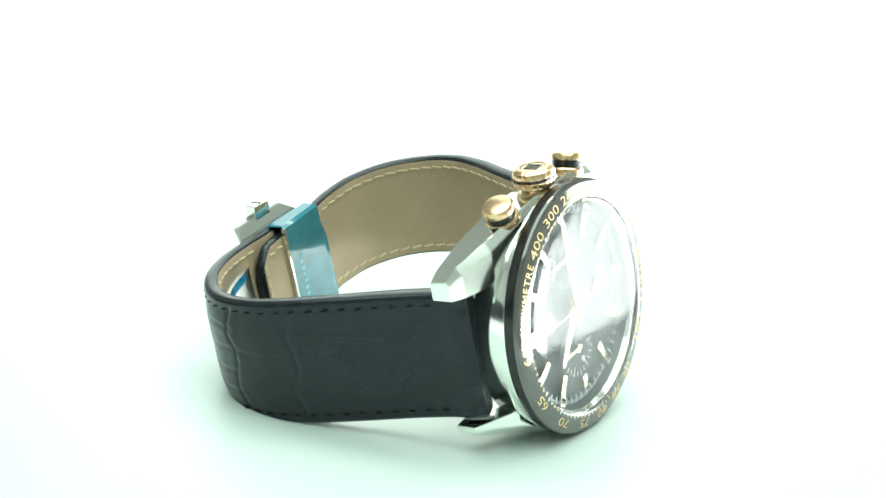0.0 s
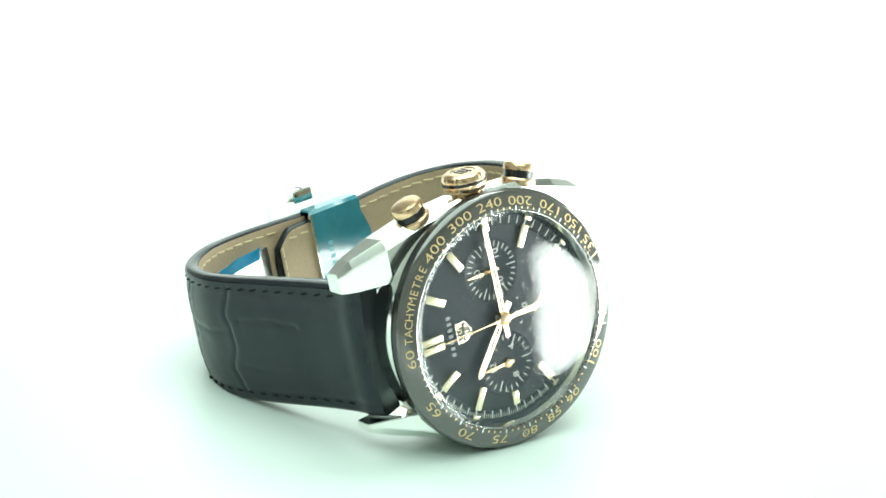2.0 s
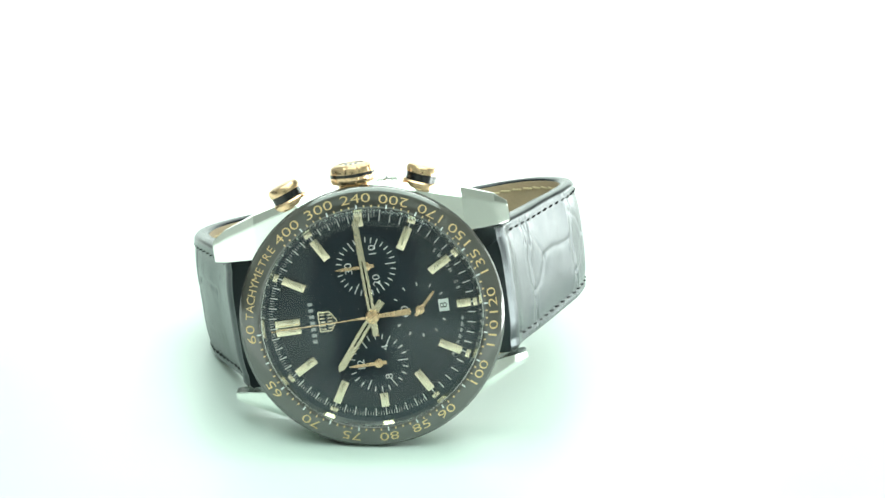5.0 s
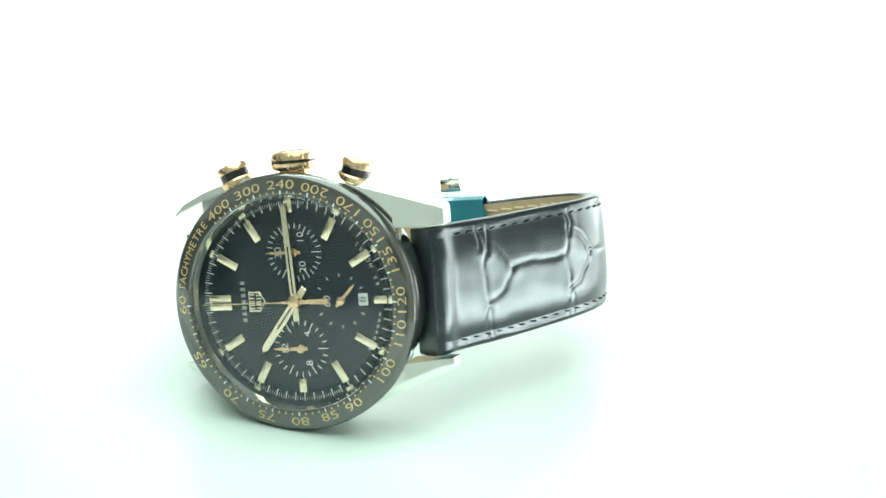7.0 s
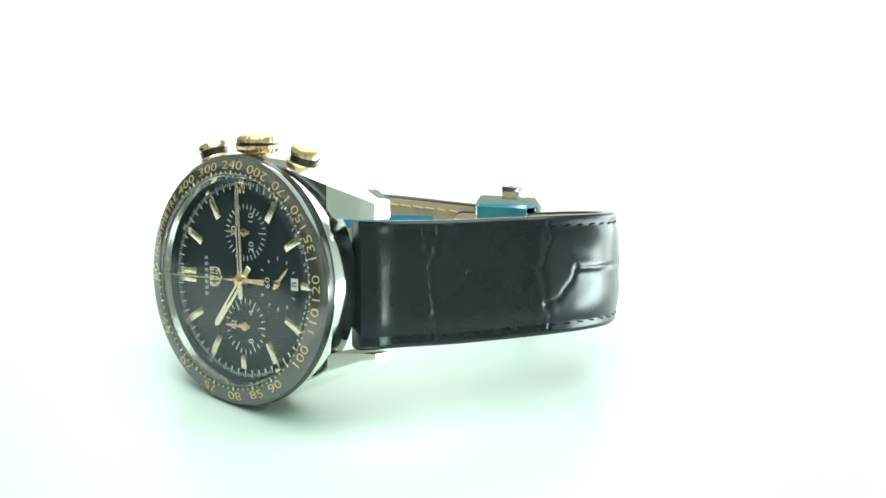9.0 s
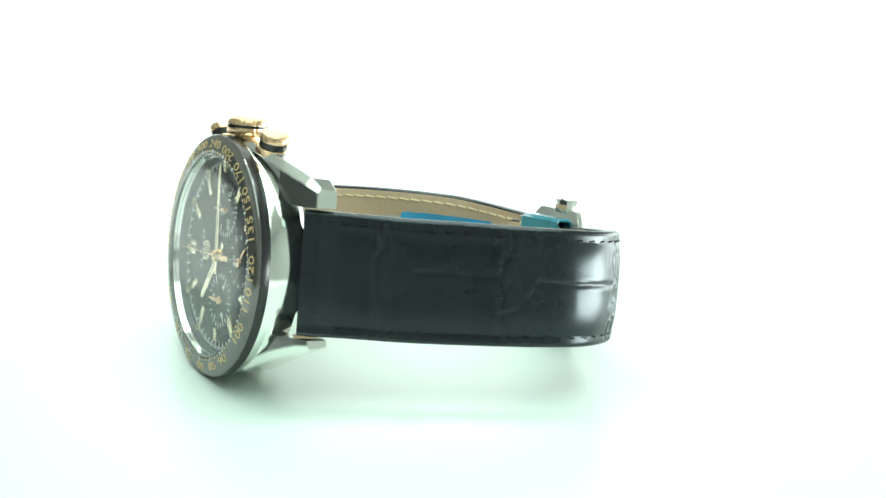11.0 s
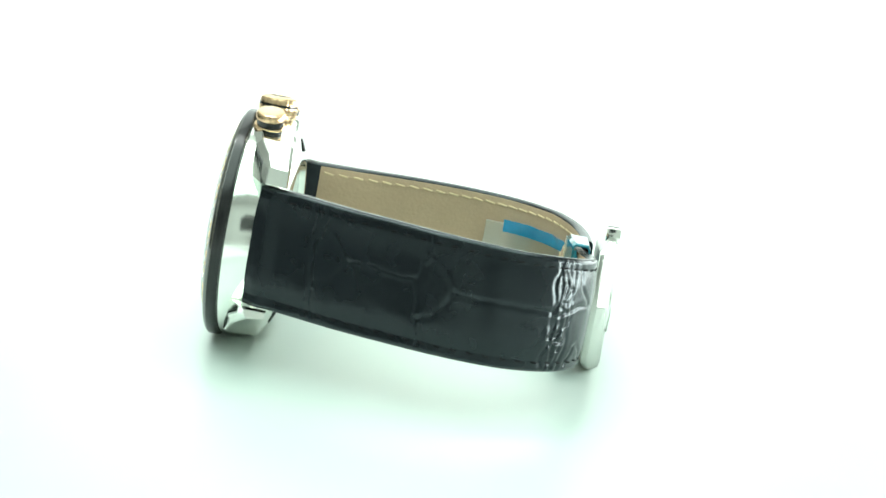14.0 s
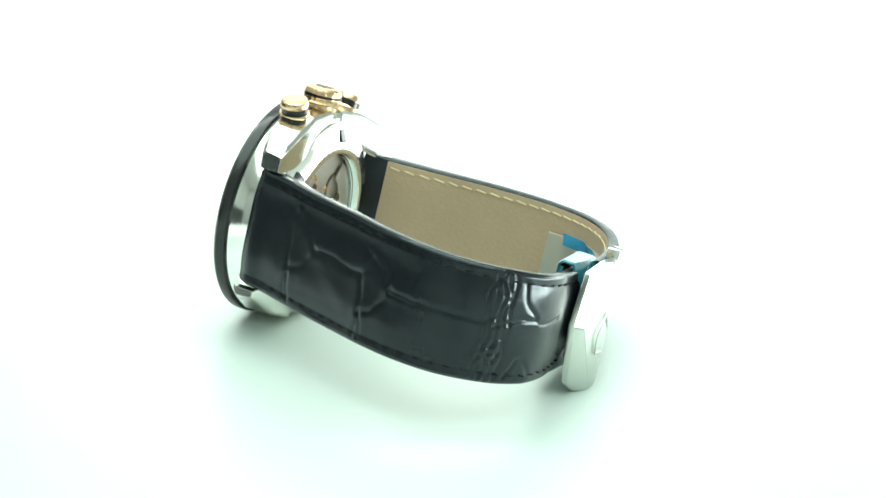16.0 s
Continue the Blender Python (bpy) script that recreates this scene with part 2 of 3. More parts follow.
# ---- the case ----
def case():
    body = part("case_body", lathe([(18.2, -3.0), (21.3, -3.0), (21.4, -3.4), (21.3, -6.0), (20.9, -9.2), (20.0, -10.1), (16.0, -10.3)], 128), STEEL, watch, "polished steel case middle")
    for sx in (-1, 1):
        for sy in (-1, 1):
            # root, shoulder, bend and tip of a faceted lug
            secs = []
            for x, yi, yo, zt, zb, ch in ((2, 16.5, 21.7, -3.3, -10.3, 0.8), (10, 13.8, 21.0, -3.5, -10.9, 0.9), (17.5, 11.6, 18.8, -5.3, -12.3, 1.1), (23, 11.4, 16.6, -7.8, -13.0, 1.0), (25.2, 11.5, 14.9, -9.2, -12.9, 0.5)):
                if sy < 0:
                    yo = yi + (yo - yi) * (1 - 0.022 * x)
                ring = [(yi, zb), (yi, zt), (yo - ch * 1.3, zt), (yo, zt - ch), (yo - 0.3, zb + ch * 0.7), (yo - ch, zb)]
                secs.append([(sx * x, sy * y, z) for y, z in ring])
            bm = loft(secs)
            bmesh.ops.bevel(bm, geom=[e for e in bm.edges if e.calc_face_angle(0) > 0.35], offset=0.12, segments=2, affect="EDGES")
            part("lug", bm, STEEL, watch, "faceted polished steel lug", smooth=False)
    back = part("case_back", lathe([(19.4, -9.3), (19.4, -10.4), (18.6, -11.2), (15.2, -12.4), (14.2, -12.6), (13.6, -12.5), (13.3, -11.3), (12.9, -10.9)], 128), STEEL, watch, "polished steel screwed case back")
    for k in range(6):
        a = 60 * k + 27
        m = clock(a, 16.9) @ pose(0, 0, -11.85, 24, 0, 0)
        # no recess is cut: a black slab gives the slot's shade as colour
        part("slot", slab(-1.0, 1.0, -1.3, 1.3, -0.25, 0.25, 0.1, m), RUBBER, back, "dark slab in place of a slot's shaded recess")
    # engraved letters: their shade is laid on as small flush black bars
    for k in range(24):
        if k % 8 < 5:
            m = clock(40 + k * 7, 14.7) @ pose(0, 0, -12.50, 11.3, 0, 0)
            part("engraving_shade", slab(-0.22, 0.22, -0.3, 0.3, -0.02, 0.03, 0, m), RUBBER, back)
    win = part("window", lathe([(0, -11.35), (13.25, -11.35), (13.25, -11.0), (0, -11.0)], 64), BACKGLASS, back, "clear case back window")
    win.visible_shadow = False
    part("movement", lathe([(0, -9.9), (13.3, -9.9), (13.6, -9.5)], 64), MOVEMENT, back, "pale metal watch movement")
    rotor = [(12.2 * math.cos(radians(a)), 12.2 * math.sin(radians(a))) for a in range(-80, 81, 8)] + [(8.6 * math.cos(radians(a)), 8.6 * math.sin(radians(a))) for a in range(80, -81, -16)]
    part("rotor", prism(rotor, -10.7, -10.2, 0.08, pose(0, 0, 0, 0, 0, 200)), MOVEMENT, back, "open-worked winding rotor")
    for a in (-45, 0, 45):
        part("rotor_arm", slab(0, 9, -0.7, 0.7, -10.65, -10.25, 0.08, pose(0, 0, 0, 0, 0, 200 + a)), RUBBER, back)
    part("rotor_hub", lathe([(0, -10.9), (1.7, -10.9), (1.9, -10.7), (1.9, -10.2)], 32), GOLD, back)
    for x, y, r in ((-5.0, 5.5, 3.2), (4.6, 6.2, 2.6), (7.4, -3.0, 2.8), (-2.0, -7.2, 2.9)):
        part("gear_wheel", lathe([(r - 0.7, -10.02), (r - 0.6, -10.12), (r, -10.12), (r + 0.05, -9.9)], 40, about=pose(x, y, 0)), GOLD if x > 0 else RUBBER, back)
    for k in range(7):
        a, r = k * 51 + 10, 3.5 + (k * 37 % 50) / 10
        part("screw", lathe([(0, -10.15), (0.6, -10.15), (0.7, -10.0), (0.7, -9.9)], 16, about=pose(r * math.cos(a), r * math.sin(a), 0)), RUBBER if k % 2 else GOLD, back)


case()


# ---- the bezel with its engraved scale ----
def bezel():
    ring = part("bezel", lathe([(18.5, -2.9), (18.5, 0.15), (18.75, 0.32), (19.0, 0.33), (21.3, -0.28), (21.75, -0.55), (22.0, -0.95), (22.0, -2.5), (21.8, -2.8), (21.3, -3.0)], 160, True), CERAMIC, watch, "glossy black ceramic bezel with gold speed scale")
    part("bezel_rim", lathe([(21.9, -0.98), (22.03, -1.05), (22.03, -2.5), (21.83, -2.84), (21.3, -3.04)], 160), RUBBER, ring, "glossy black outer rim")

    def mark(text, deg, flip, size=2.15, stretch=1.62, pitch=4.9):
        meshes = []
        for k, ch in enumerate(text):
            off = (k - (len(text) - 1) / 2) * pitch * (-1 if flip else 1)
            lean = pose(0, 0, 0, 14.5 if flip else -14.5, 0, 0)
            meshes.append(glyph(ch, size, clock(deg + off, 20.2, 0.045, flip) @ lean, stretch, thin=0.008))
        part("numeral", joined(meshes), GOLDPRINT, ring, "gold numerals " + text, smooth=False)

    mark("60", 0.5, False)
    mark("TACHYMETRE", 26, False, 1.95, 1.0, 3.75)
    for t, a in (("400", 54), ("300", 72), ("240", 90), ("80", 270), ("75", 288), ("70", 308.5), ("65", 332)):
        mark(t, a, False)
    for t, a in (("200", 108), ("170", 127), ("150", 144), ("135", 160), ("120", 180), ("110", 196), ("100", 216), ("90", 240), ("85", 254)):
        mark(t, a, True)
    dot = slab(-0.12, 0.12, -0.25, 0.25, -0.03, 0.03, 0)
    proto = bpy.data.meshes.new("scale_tick")
    dot.to_mesh(proto)
    dot.free()
    for k in range(96):
        if k * 3.75 > 46 or k == 0:
            me = proto.copy()
            me.transform(clock(k * 3.75, 18.95, 0.34) @ Matrix.Diagonal((1, 1.3 if k % 4 == 0 else 0.7, 1, 1)))
            part_mesh("scale_tick", me, GOLDPRINT if k % 4 else PRINT, ring, smooth=False)


bezel()


# ---- crystal and dial ----
def crystal():
    dome = [(r, 1.25 - 0.2 * (r / 16.8) ** 2) for r in (0, 4, 8, 12, 15, 16.8)] + [(17.5, 0.95), (18.0, 0.72)]
    under = [(r * 0.97, z - 1.1) for r, z in reversed(dome)]
    under[-1] = (0, under[-1][1])
    bm = lathe(dome + [(18.45, 0.45), (18.45, -0.25)] + under, 96)
    bm.normal_update()
    bmesh.ops.reverse_faces(bm, faces=[f for f in bm.faces if f.normal.z < -0.2])
    ob = part("crystal", bm, CRYSTAL, watch, "clear domed sapphire crystal")
    ob.visible_shadow = False


def dial():
    face = part("dial", lathe([(0, -3.0), (15.6, -3.0), (15.75, -2.85), (17.2, -2.6), (17.5, -2.55), (18.4, -0.5), (18.4, -3.2)], 128), DIAL, watch, "black dial with gilt markers and three counters")
    part("flange_ring", lathe([(17.9, -1.3), (18.35, -0.3), (18.45, -0.3), (18.45, -1.3)], 128), STEEL, face, "thin bright steel ring round the dial")
    # hour markers
    for h in range(12):
        a = h * 30
        if h == 0:
            for s in (-1, 1):
                part("hour_marker", slab(s * 0.72 - 0.62, s * 0.72 + 0.62, -2.1, 2.1, -3.0, -2.25, 0.12, clock(a, 14.2)), PALEGOLD, face)
        else:
            l0, l1 = (15.2, 17.0) if h == 3 else ((13.4, 15.8) if h == 9 else ((14.2, 16.6) if h == 6 else (12.1, 16.1)))
            part("hour_marker", slab(-0.68, 0.68, l0, l1, -3.0, -2.25, 0.12, clock(a, 0)), PALEGOLD, face)
        if h not in (0, 9):
            part("marker_foot", slab(-0.7, 0.7, 16.9, 17.7, -2.7, -2.1, 0.1, clock(a, 0)), PALEGOLD, face)
    # minute track, one tick a minute and finer ones between
    for k in range(60):
        me = bpy.data.meshes.new("minute_tick")
        b = slab(-0.07, 0.07, 16.0, 17.3, -2.80, -2.54, 0, clock(k * 6, 0))
        b.to_mesh(me)
        b.free()
        part_mesh("minute_tick", me, PRINT, face, smooth=False)
    rest = bmesh.new()
    for k in range(240):
        if k % 4 and not 100 < k * 1.5 < 245:
            b = slab(-0.03, 0.03, 16.6, 17.2, -2.74, -2.56, 0, clock(k * 1.5, 0))
            me = bpy.data.meshes.new("fine")
            b.to_mesh(me)
            b.free()
            rest.from_mesh(me)
            bpy.data.meshes.remove(me)
    part("fine_ticks", rest, PRINT, face, smooth=False, kind="stuff")

    # counters
    def counter(cx, cy, rim, ticks, r0, r1, long_every, numerals, pointer, reach, name):
        c = part(name, lathe([(0, -2.985), (rim - 0.5, -2.985), (rim - 0.35, -2.93), (rim, -2.93), (rim + 0.05, -2.99)] if rim else [(0, -2.99), (0.8, -2.98), (0.85, -2.99)], 72, about=pose(cx, cy, 0)), DIAL, face)
        for k in range(ticks):
            m = pose(cx, cy, 0) @ clock(k * 360 / ticks, 0)
            lo = r0 - (0.9 if long_every and k % long_every == 0 else 0)
            part("tick", slab(-0.07, 0.07, lo, r1, -2.975, -2.90, 0, m), PRINT, c, smooth=False)
        for text, a, r in numerals:
            q = radians(a)
            m = pose(cx - math.cos(q) * r, cy + math.sin(q) * r, -2.92) @ pose(0, 0, 0, 0, 0, 90)
            part("counter_numeral", joined([glyph(text, 1.75, m, 1.2, 0.02)]), PRINT, c, smooth=False)
        m = pose(cx, cy, 0) @ clock(pointer, 0)
        n = part("pointer", prism([(-0.3, -1.3), (0.3, -1.3), (0.3, 0), (0.27, reach * 0.75), (0.05, reach), (-0.05, reach), (-0.27, reach * 0.75), (-0.3, 0)], -2.75, -2.6, 0.05, m), GOLD, c, "slim rose gold pointer")
        part("pointer_hub", lathe([(0, -2.45), (0.55, -2.45), (0.75, -2.55), (0.75, -2.8)], 24, about=pose(cx, cy, 0)), GOLD, n)

    counter(0.1, 8.3, 5.6, 30, 4.1, 5.0, 5, (("30", 0, 2.9), ("10", 120, 2.9), ("20", 240, 2.9)), 0, 5.3, "minute_counter")
    counter(-0.1, -8.3, 5.6, 24, 4.1, 5.0, 4, (("12", 0, 2.9), ("4", 120, 2.9), ("8", 240, 2.9)), 0, 5.0, "hour_counter")
    counter(8.0, -0.2, 0, 12, 4.1, 4.7, 0, (("60", 0, 2.5),), 134, 4.0, "seconds_counter")
    # date, emblem and lettering
    date = part("date_window", slab(11.2, 12.9, -1.05, 1.05, -3.0, -2.93, 0.05), PRINT, face, "white date disc")
    part("date_numeral", joined([glyph("8", 1.7, pose(12.05, 0, -2.9, 0, 0, 90), 1.3, 0.02)]), RUBBER, date, smooth=False)
    shield = [(-9.1, -1.75), (-9.1, 1.75), (-7.0, 1.75), (-5.9, 0), (-7.0, -1.75)]
    em = part("emblem", prism(shield, -3.0, -2.82, 0.03), PALEGOLD, face, "gilt shield emblem")
    inner = [(-7.5 + (x + 7.5) * 0.84, y * 0.84) for x, y in shield]
    plate = part("emblem_field", prism(inner, -2.9, -2.79), DIAL, em)
    for x, w in ((-8.35, 2.4), (-7.15, 2.2)):
        for k in range(5):
            y = -w / 2 + w * k / 4
            part("emblem_bar", slab(x - 0.42, x + 0.42, y - 0.13, y + 0.13, -2.8, -2.74, 0), PALEGOLD, plate, smooth=False)
    for k in range(7):
        y = -3.2 + k * 1.07
        part("lettering_bar", slab(-10.5, -9.68, y - 0.27, y + 0.27, -3.0, -2.95, 0), PALEPRINT, face, smooth=False)
    words = []
    for k, ch in enumerate("80 HOURS"):
        words.append(glyph(ch, 1.0, clock(170 - k * 4.1, 15.1, -2.97, True), 1.0, 0.02))
    part("lettering", joined(words), PRINT, face, "small white lettering", smooth=False)
    for k in range(7):
        part("lettering_bar", slab(-0.30, 0.30, 14.9, 15.3, -3.0, -2.96, 0, clock(190 + k * 4, 0)), PALEPRINT, face, smooth=False)
    # the three central pointers
    m = clock(87.5, 0)
    mh = part("minute_hand", prism([(-0.55, -3.4), (0.55, -3.4), (0.62, 5), (0.5, 16), (0, 16.9), (-0.5, 16), (-0.62, 5)], -1.75, -1.5, 0.08, m), PALEGOLD, watch, "gilt baton pointer with dark slot")
    part("slot", slab(-0.13, 0.13, 1.4, 9.5, -1.7, -1.485, 0, m), RUBBER, mh, smooth=False)
    m = clock(-51.5, 0)
    hh = part("hour_hand", prism([(-0.6, -3.0), (0.6, -3.0), (0.72, 4), (0.62, 10.3), (0, 11.2), (-0.62, 10.3), (-0.72, 4)], -2.15, -1.9, 0.08, m), PALEGOLD, watch, "gilt baton pointer with dark slot")
    part("slot", slab(-0.14, 0.14, 1.4, 6.0, -2.1, -1.885, 0, m), RUBBER, hh, smooth=False)
    m = clock(-0.5, 0)
    sh = part("chronograph_hand", prism([(-0.55, -6.4), (0.55, -6.4), (0.28, 0), (0.1, 4), (0.08, 17), (-0.08, 17), (-0.1, 4), (-0.28, 0)], -1.3, -1.12, 0.03, m), GOLD, watch, "thin rose gold sweep pointer")
    part("cap", lathe([(0, -0.9), (0.8, -0.9), (1.1, -1.05), (1.15, -1.2), (1.15, -2.6)], 32), GOLD, sh)


dial()
crystal()


# ---- crown and push-buttons ----
def crown():
    about = pose(0, -1.0, -6.1) @ pose(0, 0, 0, -90, 0, 0)

    def scalloped(profile, depth):
        bm = lathe(profile, 120, about=Matrix())
        for v in bm.verts:
            r = math.hypot(v.co.x, v.co.y)
            if r > 2.9:
                a = math.atan2(v.co.y, v.co.x)
                k = 1 - depth * max(0, math.cos(10 * a)) ** 10
                v.co.x, v.co.y = v.co.x * k, v.co.y * k
        bmesh.ops.transform(bm, matrix=about, verts=bm.verts)
        return bm

    c = part("crown", scalloped([(0, 26.3), (2.1, 26.3), (2.2, 26.42), (2.5, 26.42), (2.9, 26.3), (3.45, 25.95), (3.7, 25.4), (3.7, 24.95), (3.55, 24.9)], 0.035), GOLD, watch, "fluted rose gold winding crown")
    part("black_band", lathe([(3.5, 24.98), (3.74, 24.95), (3.74, 24.5), (3.5, 24.45)], 72, about=about), RUBBER, c)
    part("skirt", scalloped([(3.55, 24.5), (3.78, 24.45), (3.78, 23.8), (3.5, 23.3), (2.8, 23.1), (2.6, 22.9), (2.5, 20.6)], 0.035), GOLD, c)
    part("ring", lathe([(1.95, 26.3), (2.0, 26.36), (2.15, 26.36), (2.2, 26.3)], 48, about=about), RUBBER, c)
    for k in (-1, 0, 1):
        part("emblem_bar", slab(k * 0.85 - 0.24, k * 0.85 + 0.24, -1.3, 1.3, 26.28, 26.4, 0.05, about), RUBBER, c, smooth=False)


def push_button(deg):
    m = clock(deg, 21, -6.4) @ pose(0, 0, 0, 0, 0, 9 if deg > 90 else -9) @ pose(0, -21, 0, -90, 0, 0)
    b = part("push_button", lathe([(0, 26.45), (1.9, 26.4), (2.45, 26.2), (2.72, 25.75), (2.72, 25.0), (2.5, 24.9)], 48, about=m), GOLD, watch, "rose gold chronograph push-button")
    part("black_band", lathe([(2.4, 25.0), (2.5, 24.95), (2.5, 23.7), (2.4, 23.6)], 48, about=m), RUBBER, b)
    part("collar", lathe([(2.3, 23.75), (2.75, 23.7), (2.95, 23.4), (2.95, 22.6), (2.7, 22.3), (2.6, 22.25)], 48, about=m), GOLD, b)
    part("seal", lathe([(2.62, 22.35), (2.62, 21.5), (2.5, 21.4)], 48, about=m), RUBBER, b)
    part("tube", lathe([(2.58, 21.75), (2.66, 21.7), (2.66, 19.0)], 48, about=m), GOLD, b)


crown()
push_button(61)
push_button(119)


# ---- the strap ----
def smooth_line(points, n):
    """n + 1 places evenly along a rounded line through the points."""
    p = [Vector(q) for q in points]
    p = [p[0] * 2 - p[1]] + p + [p[-1] * 2 - p[-2]]
    fine = []
    for i in range(1, len(p) - 2):
        for k in range(60):
            t = k / 60
            fine.append(0.5 * (2 * p[i] + (p[i + 1] - p[i - 1]) * t + (2 * p[i - 1] - 5 * p[i] + 4 * p[i + 1] - p[i + 2]) * t * t + (3 * p[i] - p[i - 1] - 3 * p[i + 1] + p[i + 2]) * t ** 3))
    fine.append(p[-2])
    dist = [0]
    for a, b in zip(fine, fine[1:]):
        dist.append(dist[-1] + (b - a).length)
    out, j = [], 0
    for k in range(n + 1):
        s = dist[-1] * k / n
        while j < len(fine) - 2 and dist[j + 1] < s:
            j += 1
        f = (s - dist[j]) / max(1e-9, dist[j + 1] - dist[j])
        out.append(fine[j].lerp(fine[j + 1], min(1, f)))
    return out, dist[-1]


def lerp_at(keys, s):
    for (a, u), (b, w) in zip(keys, keys[1:]):
        if s <= b:
            return u + (w - u) * max(0, (s - a)) / (b - a)
    return keys[-1][1]


def creases(folds, s, y):
    """How deep the leather is pressed in, in millimetres, at places s along and y across. folds: (depth, half width, [(s, y), ...])."""
    deep = np.zeros_like(s)
    for depth, w, run in folds:
        away = np.full_like(s, 1e3)
        pts = [Vector((p[0], 0, p[1])) for p in run]
        fine = smooth_line(pts, max(8, int(sum((b - a).length for a, b in zip(pts, pts[1:])) / 0.9)))[0] if len(pts) > 2 else pts
        fine = [(p.x + 0.20 * math.sin(1.3 * p.z + p.x), p.z + 0.09 * math.sin(1.7 * p.x + 0.8 * p.z)) for p in fine]
        for (a0, a1), (b0, b1) in zip(fine, fine[1:]):
            d0, d1 = b0 - a0, b1 - a1
            t = np.clip(((s - a0) * d0 + (y - a1) * d1) / max(1e-9, d0 * d0 + d1 * d1), 0, 1)
            away = np.minimum(away, np.hypot(s - a0 - t * d0, y - a1 - t * d1))
        deep += depth * np.exp(-(away / w) ** 2) - 0.30 * depth * np.exp(-((away - 2.6 * w) / (2.0 * w)) ** 2)
    # each scale is a little domed, unevenly
    deep -= 0.05 * np.sin(s * 0.31 + 0.8 * np.sin(y * 0.33)) * np.cos(y * 0.29 + 0.5 * np.sin(s * 0.21)) + 0.012 * np.sin(s * 0.83 + y * 0.37) * np.cos(y * 0.71 - s * 0.2)
    return deep * np.clip((10.4 - np.abs(y)) / 0.6, 0, 1) * np.clip((s - 4) / 3, 0, 1)


def cracked_band(at, wide, rows):
    """A band of small broken scales across the strap."""
    rng = random.Random(int(at * 7))
    out = []
    for k in range(rows):
        c = at + wide * (k / (rows - 1) - 0.5)
        out.append((rng.uniform(0.08, 0.16), 0.30, [(c + rng.uniform(-0.7, 0.7), y) for y in (-10, -7, -4, -1, 2, 5, 8, 10)]))
    for k in range(18):
        y = rng.uniform(-9, 9)
        c = at + wide * rng.uniform(-0.45, 0.2)
        out.append((rng.uniform(0.06, 0.14), 0.28, [(c, y), (c + wide * 0.35, y + rng.uniform(-0.8, 0.8))]))
    return out


def strap(name, line, side, widths, thick, tip, label, stitch_to, first=0.0, folds=()):
    """line: (x, z, y) of the outer face's middle from the lugs on; side: +1 if the outer face lies to the right going along it."""
    n = 420
    pts, length = smooth_line(line, n)
    tang = [(pts[min(n, i + 1)] - pts[max(0, i - 1)]).normalized() for i in range(n + 1)]
    # points are (x, z, y): the face's normal lies in the x-z plane
    norm = [Vector((t.y, -t.x)).normalized() * side for t in tang]

    def at(i, y, d):
        q, o = pts[i], norm[i]
        return Vector((q.x - o.x * d, q.z + y, q.y - o.y * d))

    bm = bmesh.new()
    uv = bm.loops.layers.uv.new("along")
    m = 84
    rows, info = [], {}
    edge_on = [math.copysign(1 - (1 - abs(-1 + 2 * j / m)) ** 1.2, -1 + 2 * j / m) for j in range(m + 1)]
    along, over = np.meshgrid(np.arange(n + 1) / n * length, np.array(edge_on), indexing="ij")
    deep = creases(folds, along, over * np.array([lerp_at(widths, i / n) for i in range(n + 1)])[:, None])
    for i in range(n + 1):
        s = i / n
        hw, th = lerp_at(widths, s), lerp_at(thick, s)
        if tip and s > 1 - tip:
            hw *= 1 - 0.34 * ((s - 1 + tip) / tip) ** 1.5
        row = []
        for j in range(m + 1):
            u = edge_on[j]
            # padded middle, flat sewn rim, rounded edge
            pad = max(0.0, 1 - (abs(u) / 0.80) ** 4)
            d = 0.55 - 0.55 * pad + (0.55 * max(0, (abs(u) - 0.93) / 0.07) ** 2)
            d += deep[i, j]
            d -= 0.55 * math.exp(-((s * length - 2.6) / 2.2) ** 2)
            v = bm.verts.new(at(i, u * hw, d))
            info[v] = (s * length * MM + first, u * hw * MM)
            row.append(v)
        for u, d in ((1.0, th * 0.45 + 0.5), (0.985, th - 0.35), (0.96, th - 0.12)):
            v = bm.verts.new(at(i, u * hw, d))
            info[v] = (s * length * MM + first, hw * MM)
            row.append(v)
        for u, d in ((-0.96, th - 0.12), (-0.985, th - 0.35), (-1.0, th * 0.45 + 0.5)):
            v = bm.verts.new(at(i, u * hw, d))
            info[v] = (s * length * MM + first, -hw * MM)
            row.append(v)
        rows.append(row)
    k = len(rows[0])
    for a, b in zip(rows, rows[1:]):
        for j in range(k):
            bm.faces.new((a[j], a[(j + 1) % k], b[(j + 1) % k], b[j]))
    bm.faces.new(rows[0])
    bm.faces.new(rows[-1])
    bmesh.ops.recalc_face_normals(bm, faces=bm.faces)
    for f in bm.faces:
        for loop in f.loops:
            loop[uv].uv = info[loop.vert]
    body = part(name, bm, LEATHER, watch, label, sharp=70)
    # tan lining
    bm = bmesh.new()
    rows = []
    for i in range(int(5.5 / length * n), n + 1):
        s = i / n
        hw, th = lerp_at(widths, s), lerp_at(thick, s)
        if tip and s > 1 - tip:
            hw *= 1 - 0.34 * ((s - 1 + tip) / tip) ** 1.5
        rows.append([bm.verts.new(at(i, u * hw, th + d)) for u, d in ((-0.955, -0.3), (-0.95, -0.06), (-0.93, 0.0), (-0.5, 0.03), (0, 0.04), (0.5, 0.03), (0.93, 0.0), (0.95, -0.06), (0.955, -0.3))])
